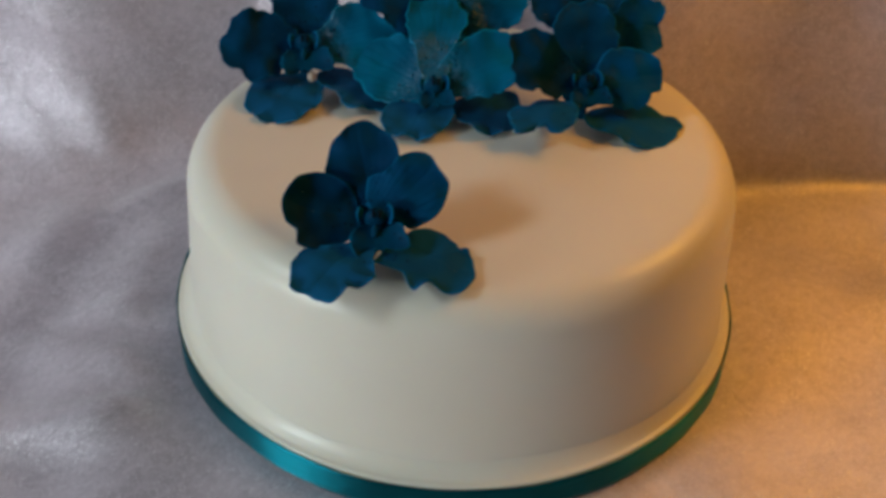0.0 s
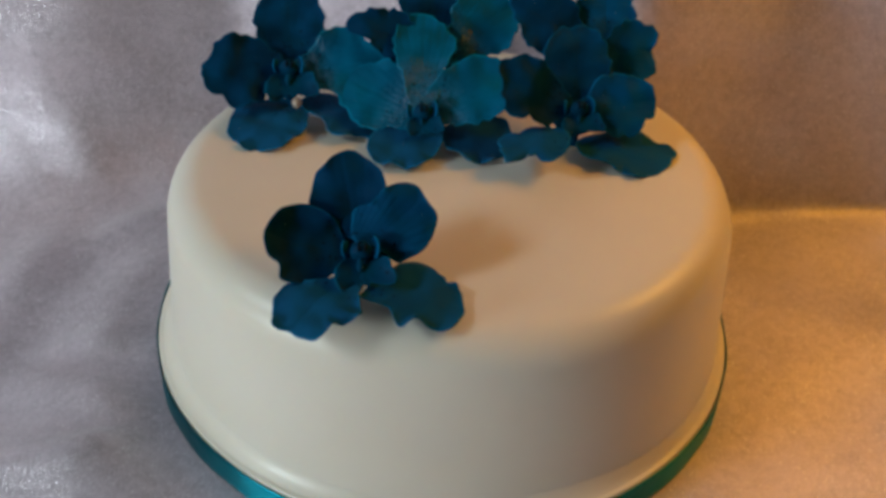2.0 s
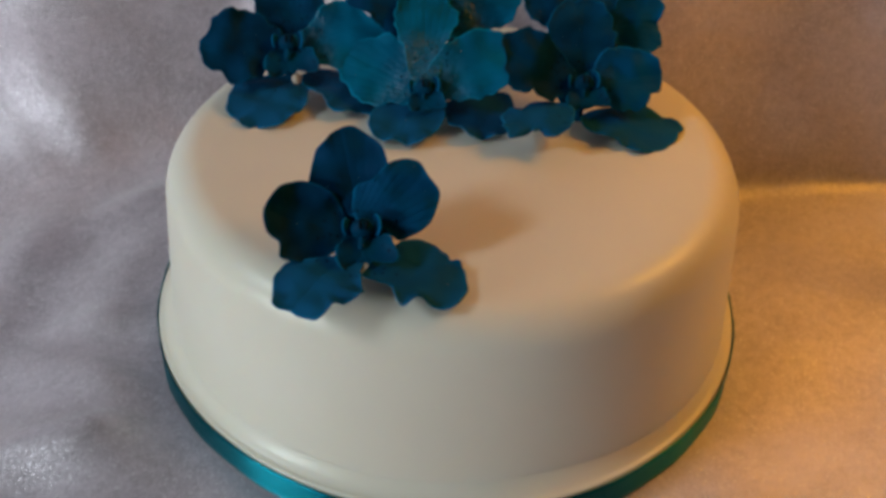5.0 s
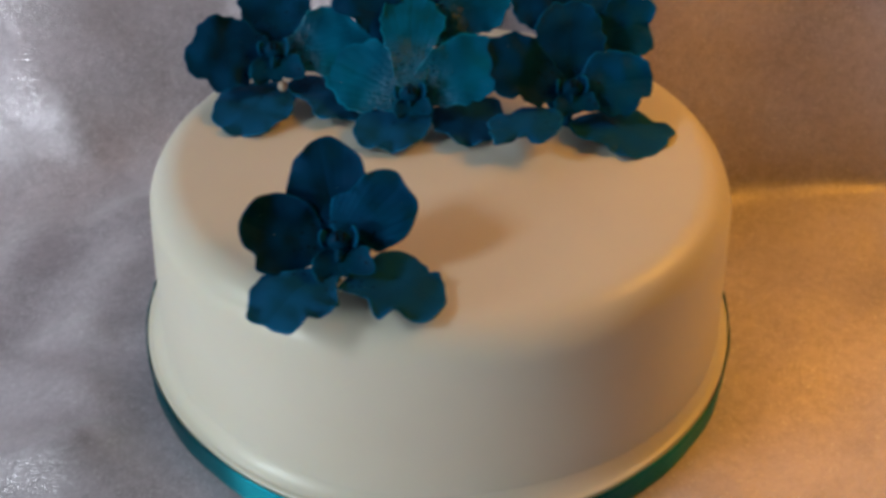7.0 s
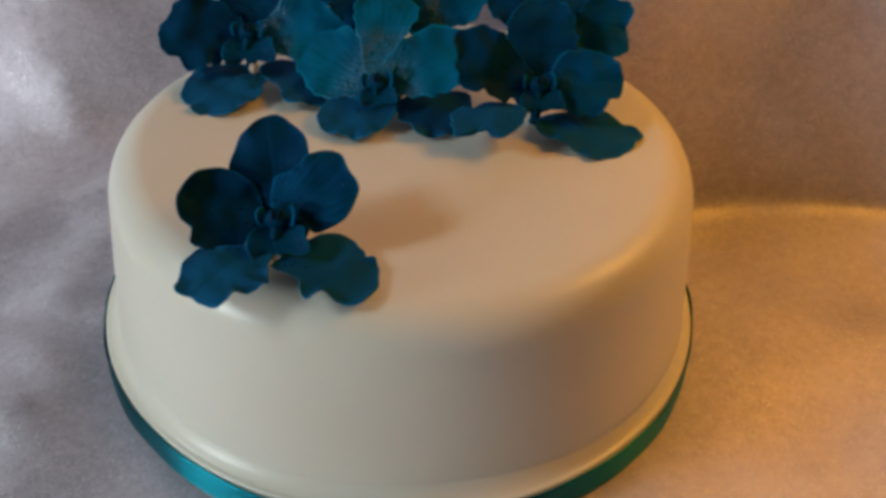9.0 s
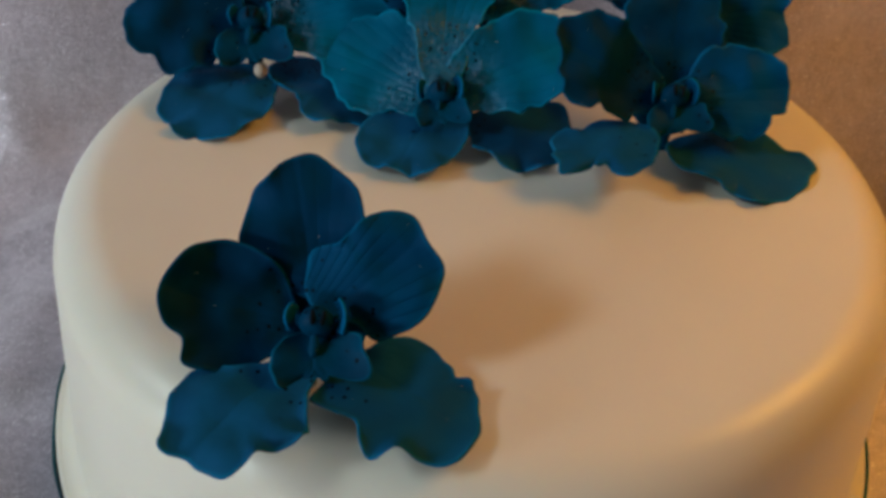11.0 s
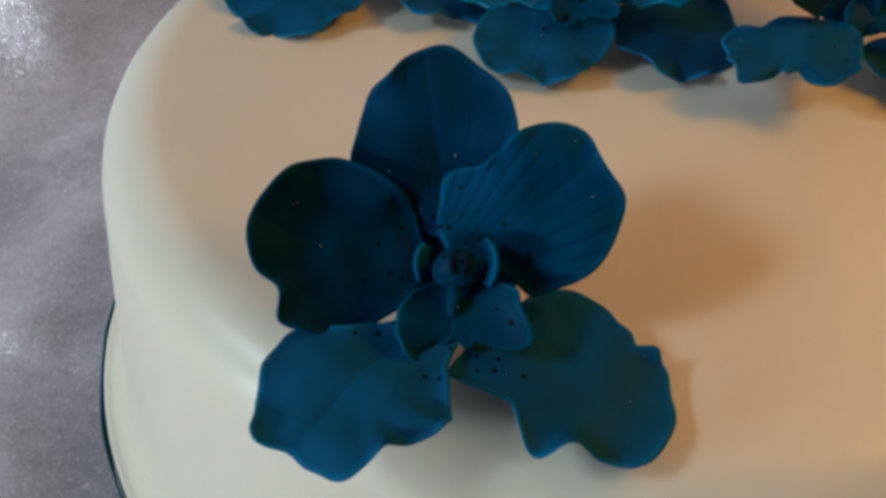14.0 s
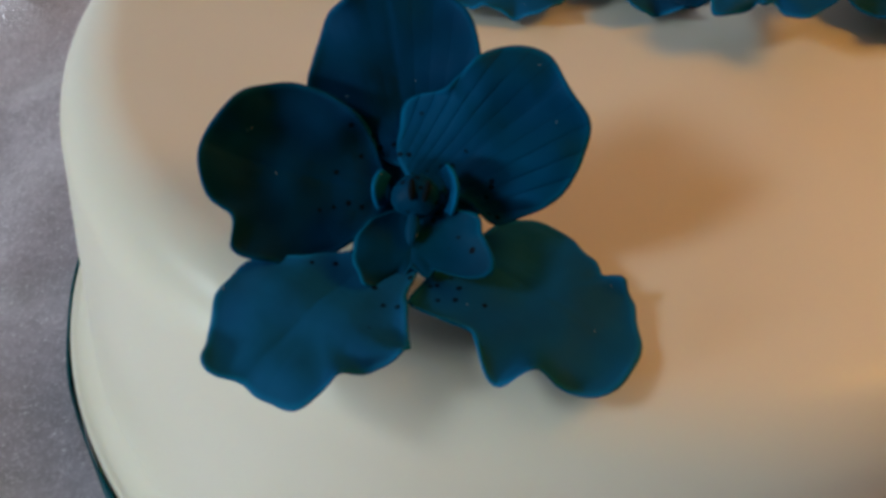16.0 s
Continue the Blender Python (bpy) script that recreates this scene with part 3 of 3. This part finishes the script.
def petal(name, height, turn, tilt, reach, shift, radius, waves, cup, ruffle, beats, phase, bend, droop, shape=None):
    """One petal's measures in millimetres and degrees, as orchid() takes them."""
    plain_shape = dict(foot=0.007 if name.startswith("glazed") else 0.004, frayed=0.00028 if name.startswith("lower") else 0.0006)
    return name, height, turn, tilt, reach, shift, radius, waves, cup, ruffle, beats, phase, bend, droop, shape or plain_shape


orchid((-0.031, -0.0758, 0.0965), 41, [
    petal("dorsal_sepal", -0.0045, 102.6, 14, 20.54, 0, 12.90, (0.76, -0.11, 0.73, -0.37, -0.10, -0.25, 0.52, 0.00, -0.14, 0.03, 0.17, -0.20, 0.01, -0.14, 0.10, -0.03, -0.06, 0.03, -0.04, 0.01, -0.03, 0.01, -0.01, 0.02, -0.04, 0.02, -0.04, -0.03), 0.6, 0.6, 4, 1.5, -1.6, 0.6, dict(rings=20, steps=144, frills=((351, 16, -0.0010), (26, 11, 0.0010), (304, 12, 0.0009), (63, 14, -0.0006)))),
    petal("petal", -0.0018, 171.8, 19, 17.96, 0, 13.09, (0.36, 0.04, 0.42, -0.37, -0.16, -0.43, 0.44, 0.01, 0.14, 0.14, 0.18, 0.21, -0.20, 0.20, -0.07, 0.04, -0.11, -0.15, 0.11, -0.08, 0.06, -0.05, 0.07, 0.04, -0.03, 0.06, -0.02, 0.01), 1.4, 0.6, 4, 3.4, 0.8, 0.3, dict(rings=20, steps=144, frills=((58, 9, -0.0012), (58, 8, 0.0014), (96, 14, -0.0008), (284, 14, -0.0010), (240, 12, 0.0008), (14, 18, 0.0008)), teeth=((61, 5, 0.0007),))),
    petal("veined_petal", -0.0008, 43.7, 11, 16.22, 0, 12.57, (-0.33, -0.16, 0.59, -0.68, 0.26, 1.18, -0.73, -0.23, -0.13, 0.07, 0.15, -0.07, -0.32, 0.32, 0.01, -0.07, 0.09, 0.00, -0.09, 0.13, 0.02, -0.08, 0.05, -0.04, -0.02, 0.08, -0.02, -0.07), -0.6, 0.55, 4, 2.3, -1.4, 0.4, dict(rings=20, steps=144, frills=((114, 14, -0.0009), (99, 12, 0.0013), (23, 13, -0.0010), (328, 11, 0.0009), (359, 10, 0.0007), (248, 16, -0.0009)))),
    petal("lower_sepal", 0.0937, -122.5, -4, 23.73, 0, 13.56, (-0.36, 0.31, 0.46, -1.27, -0.33, 0.72, 0.60, -0.38, -0.87, 0.24, -0.25, -0.58, 0.11, 0.02, -0.28, -0.07, -0.13, 0.09, -0.09, -0.06, 0.10, 0.03, -0.06, 0.17, -0.08, 0.03, 0.02, 0.09), 0.8, 0.25, 6, 3.8, -0.8, 0.8, dict(rings=20, steps=144, frills=((337, 11, 0.0020), (281, 14, -0.0006), (3, 12, -0.0008), (34, 14, -0.0014), (63, 8, 0.0022), (82, 7, -0.0012), (100, 6, 0.0018), (108, 6, -0.0008), (126, 12, 0.0016), (308, 10, -0.0007)))),
    petal("lower_sepal", 0.0922, -28.6, -4, 22.02, 0, 14.84, (0.19, -2.04, 0.82, -0.83, 0.87, -0.45, -0.42, 0.83, 0.52, -0.27, -0.28, -0.78, -0.66, 0.34, 0.30, 0.12, 0.09, -0.25, 0.08, 0.12, 0.12, 0.13, -0.07, 0.04, 0.01, 0.14, -0.01, -0.13), 0.8, 0.25, 6, 3.9, -0.8, 0.8, dict(rings=20, steps=144, frills=((233, 8, 0.0020), (267, 7, 0.0010), (282, 7, -0.0014), (295, 10, 0.0032), (318, 12, -0.0012), (349, 16, 0.0009), (50, 6, 0.0026), (52, 6, -0.0010), (106, 20, -0.0008)), teeth=((49, 5, 0.0016),))),
], "single petrol blue sugar orchid leaning near the cake's rim", stem=True)
orchid((-0.066, 0.037, 0.103), 45, [
    petal("dorsal_sepal", -0.002, 92.9, 0, 22.29, 0.00, 15.63, (0.03, 0.00, 1.94, 0.04, -0.27, 0.00, 0.92, -0.22, -0.02, -0.25, 0.31, -0.09, 0.16, -0.13, 0.21, -0.11, 0.05, 0.08), 1.2, 0.75, 4, 0.4, -1.2, 0.4),
    petal("petal", 0.001, 184.8, 17, 19.01, 0.09, 14.68, (-0.03, -0.02, 0.04, 0.49, 0.07, -0.02, 0.35, 0.34, 0.16, 0.50, 0.02, 0.19, -0.15, -0.07, -0.10, -0.33, 0.14, -0.11), 1.2, 0.75, 4, 0.1, -1.2, 0.4),
    petal("glazed_petal", 0.001, 11.1, 6, 22.72, -0.00, 13.85, (-0.07, 0.01, 0.64, -0.13, 0.56, -0.71, 0.61, -0.22, -0.03, -0.29, 0.25, -0.04, 0.01, -0.08, 0.03, -0.08, 0.07, -0.17), 1.2, 0.75, 4, 5.3, -1.2, 0.4),
    petal("lower_sepal", 0.0922, -115.5, -6, 21.37, 2.73, 16.37, (-1.72, -0.84, 0.47, 0.39, -0.07, -0.02, 0.04, -0.07, -0.05, 0.02, 0.13, -0.04, 0.31, -0.22, 0.27, -0.13, 0.12, -0.17, -0.03, 0.06, -0.13, -0.03, -0.04, -0.22, 0.07, 0.00, 0.11, 0.10), 0.6, 0.3, 6, 1.6, -0.8, 0.8, dict(rings=16, steps=120, frills=((329, 8, -0.0010), (343, 8, 0.0014), (10, 10, -0.0010), (39, 14, 0.0010), (59, 8, -0.0010), (79, 8, 0.0016), (100, 10, -0.0006)))),
    petal("lower_sepal", 0.0936, -30.1, -6, 25.41, 0.12, 12.38, (-0.93, -1.89, 4.38, -2.58, -0.37, 0.83, 0.95, 0.89, 0.90, 0.71, 0.15, 0.79, 0.02, 0.24, -0.14, 0.22, -0.31, 0.01, -0.29, -0.15, -0.17, -0.32, -0.23, -0.08, 0.17, -0.39, 0.11, -0.21), 0.6, 0.3, 6, 1.5, -0.8, 0.8, dict(rings=16, steps=120, frills=((220, 10, 0.0018), (289, 9, -0.0010), (314, 12, 0.0010), (341, 10, -0.0006)))),
], "petrol blue sugar orchid beside a cream bead", bead=True, lip_size=1.1)
orchid((-0.012, 0.0155, 0.096), 42, [
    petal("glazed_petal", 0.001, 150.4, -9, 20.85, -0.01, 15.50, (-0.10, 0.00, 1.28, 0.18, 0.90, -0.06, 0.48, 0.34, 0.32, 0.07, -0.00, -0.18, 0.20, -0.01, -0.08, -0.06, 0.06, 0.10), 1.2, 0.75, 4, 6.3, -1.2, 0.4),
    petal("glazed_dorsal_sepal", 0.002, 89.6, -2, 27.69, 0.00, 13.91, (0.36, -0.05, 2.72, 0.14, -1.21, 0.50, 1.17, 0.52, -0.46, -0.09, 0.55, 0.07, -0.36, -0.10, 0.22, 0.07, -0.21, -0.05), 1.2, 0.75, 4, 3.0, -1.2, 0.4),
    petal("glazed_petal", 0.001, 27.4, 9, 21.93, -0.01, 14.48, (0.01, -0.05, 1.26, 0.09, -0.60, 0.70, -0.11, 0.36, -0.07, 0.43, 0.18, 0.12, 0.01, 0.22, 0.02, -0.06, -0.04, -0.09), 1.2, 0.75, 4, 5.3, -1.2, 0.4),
    petal("lower_sepal", 0.0928, -109.8, -6, 15.7, -0.67, 13.88, (-2.24, -0.70, 0.15, -1.04, -0.53, 0.74, -0.23, -0.32, -0.19, -0.01, 0.14, -0.06, 0.18, 0.07, 0.03, 0.08, -0.05, -0.08, 0.07, -0.03, 0.01, -0.15, -0.02, -0.01, -0.07, -0.05, -0.12, -0.07), 0.6, 0.3, 6, 3.0, -0.8, 0.8, dict(rings=16, steps=120, frills=((316, 7, 0.0014), (337, 8, -0.0010), (349, 10, 0.0020), (23, 10, -0.0012), (58, 10, 0.0012), (80, 9, -0.0008), (124, 12, 0.0012)))),
    petal("lower_sepal", 0.0922, -22.5, -6, 22.41, 2.58, 14.55, (0.53, 1.68, -1.29, 0.81, -1.51, -0.45, 0.56, -0.36, 0.80, 0.15, -0.10, 0.25, -0.76, 0.24, 0.25, 0.26, 0.52, -0.17, 0.06, 0.02, -0.16, 0.08, 0.06, -0.20, -0.06, -0.14, 0.04, 0.18), 0.6, 0.3, 6, 4.0, -0.8, 0.8, dict(rings=16, steps=120, frills=((240, 10, 0.0012), (270, 8, 0.0012), (297, 10, -0.0012), (321, 9, 0.0018), (348, 9, -0.0009)))),
], "bright petrol blue sugar orchid amid the cluster", lip_size=0.75)
orchid((0.049, 0.015, 0.1), 45, [
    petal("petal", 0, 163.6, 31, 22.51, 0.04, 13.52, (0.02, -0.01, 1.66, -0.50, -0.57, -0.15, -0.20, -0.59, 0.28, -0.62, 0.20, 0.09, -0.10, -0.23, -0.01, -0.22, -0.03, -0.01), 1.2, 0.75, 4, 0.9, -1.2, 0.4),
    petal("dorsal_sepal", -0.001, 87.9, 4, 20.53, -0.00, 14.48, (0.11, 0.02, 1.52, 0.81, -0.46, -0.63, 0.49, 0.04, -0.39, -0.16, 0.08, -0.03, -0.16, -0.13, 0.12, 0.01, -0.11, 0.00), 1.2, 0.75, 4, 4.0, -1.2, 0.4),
    petal("daylit_petal", 0.001, 11.7, 2, 18.07, -0.00, 13.17, (-0.03, -0.00, 0.70, 0.21, 0.38, 0.25, 0.34, 0.23, -0.08, -0.21, 0.03, -0.17, -0.30, -0.01, -0.13, -0.05, 0.08, 0.00), 1.2, 0.75, 4, 5.5, -1.2, 0.4),
    petal("lower_sepal", 0.0995, -130.6, -5, 27.09, -0.49, 11.95, (-2.20, -0.36, 0.23, -2.30, -0.98, -1.24, 0.61, -0.48, 0.44, -0.17, -0.12, -0.47, -0.42, -0.23, -0.24, -0.16, -0.11, -0.45, -0.05, -0.39, 0.09, -0.34, 0.07, -0.16, -0.08, -0.26, -0.10, -0.24), 0.6, 0.3, 6, 3.3, -0.8, 0.8, dict(rings=16, steps=120, frills=((326, 9, 0.0012), (5, 9, -0.0013), (21, 10, 0.0026), (55, 9, -0.0013), (96, 12, 0.0010)))),
    petal("lower_sepal", 0.0912, -32.8, -5, 22.47, 0.17, 15.96, (-0.17, 2.51, 1.23, 2.19, -0.65, -0.84, -0.55, 0.77, -0.70, -0.33, 0.12, -0.35, 0.55, -0.12, 0.27, 0.21, 0.00, 0.18, -0.04, -0.12, -0.32, -0.08, -0.19, 0.16, 0.19, -0.20, 0.07, -0.20), 0.6, 0.3, 6, 4.7, -0.8, 0.8, dict(rings=16, steps=120, frills=((248, 10, 0.0016), (290, 10, -0.0008), (59, 6, 0.0018), (61, 6, -0.0008), (40, 14, 0.0007)))),
], "petrol blue sugar orchid with a shaded dark petal", lip_size=0.85)
orchid((0, 0.046, 0.11), 50, [
    petal("dorsal_sepal", -0.001, 111.4, 0, 27.64, 0.00, 15.12, (0.04, -0.03, 2.45, -1.48, 0.01, 0.09, 0.55, -0.50, -0.13, 0.43, -0.05, -0.03, 0.05, 0.10, -0.00, -0.04, 0.10, 0.05), 1.2, 0.75, 4, 4.2, -1.2, 0.4),
    petal("glazed_petal", 0.001, 41.9, 0, 17.12, -0.00, 14.11, (0.04, 0.01, 0.71, -0.22, -0.33, -0.06, 0.57, 0.09, -0.40, -0.10, 0.03, 0.01, -0.08, 0.05, -0.00, 0.02, -0.03, 0.03), 1.2, 0.75, 4, 0.4, -1.2, 0.4),
    petal("petal", 0, 170.9, 20, 28.81, 0.01, 11.15, (-0.35, -0.24, 1.71, -1.35, 1.67, -0.14, 0.31, -0.21, 0.44, -0.15, 0.52, -0.06, 0.24, 0.17, 0.13, 0.07, 0.38, 0.03), 1.2, 0.75, 4, 4.8, -1.2, 0.4),
], "petrol blue sugar orchid behind the cluster's middle", heart=False)
orchid((0.062, 0.043, 0.112), 50, [
    petal("petal", 0, 153.0, 12, 27.64, 0.05, 13.71, (-0.10, 0.02, 1.31, -0.45, 0.49, -0.61, 0.56, -0.37, 0.17, 0.11, 0.06, -0.03, 0.07, 0.04, -0.02, 0.10, 0.06, -0.06), 1.2, 0.75, 4, 3.7, -1.2, 0.4),
    petal("daylit_dorsal_sepal", -0.001, 87.9, 4, 20.43, 0.00, 14.38, (-0.04, -0.01, 2.97, -0.64, 0.24, 0.04, 0.16, -0.03, -0.20, 0.22, 0.20, 0.15, 0.12, -0.17, -0.10, -0.05, -0.02, 0.08), 1.2, 0.75, 4, 1.9, -1.2, 0.4),
    petal("daylit_petal", 0.001, 8.1, 2, 10.99, -0.00, 11.98, (-0.12, 0.01, -0.43, 0.59, -1.01, 0.02, -0.42, 0.72, -0.31, 0.45, -0.11, 0.02, -0.33, 0.03, -0.02, -0.10, -0.21, -0.02), 1.2, 0.75, 4, 0.2, -1.2, 0.4),
], "petrol blue sugar orchid at the cluster's back", heart=False)
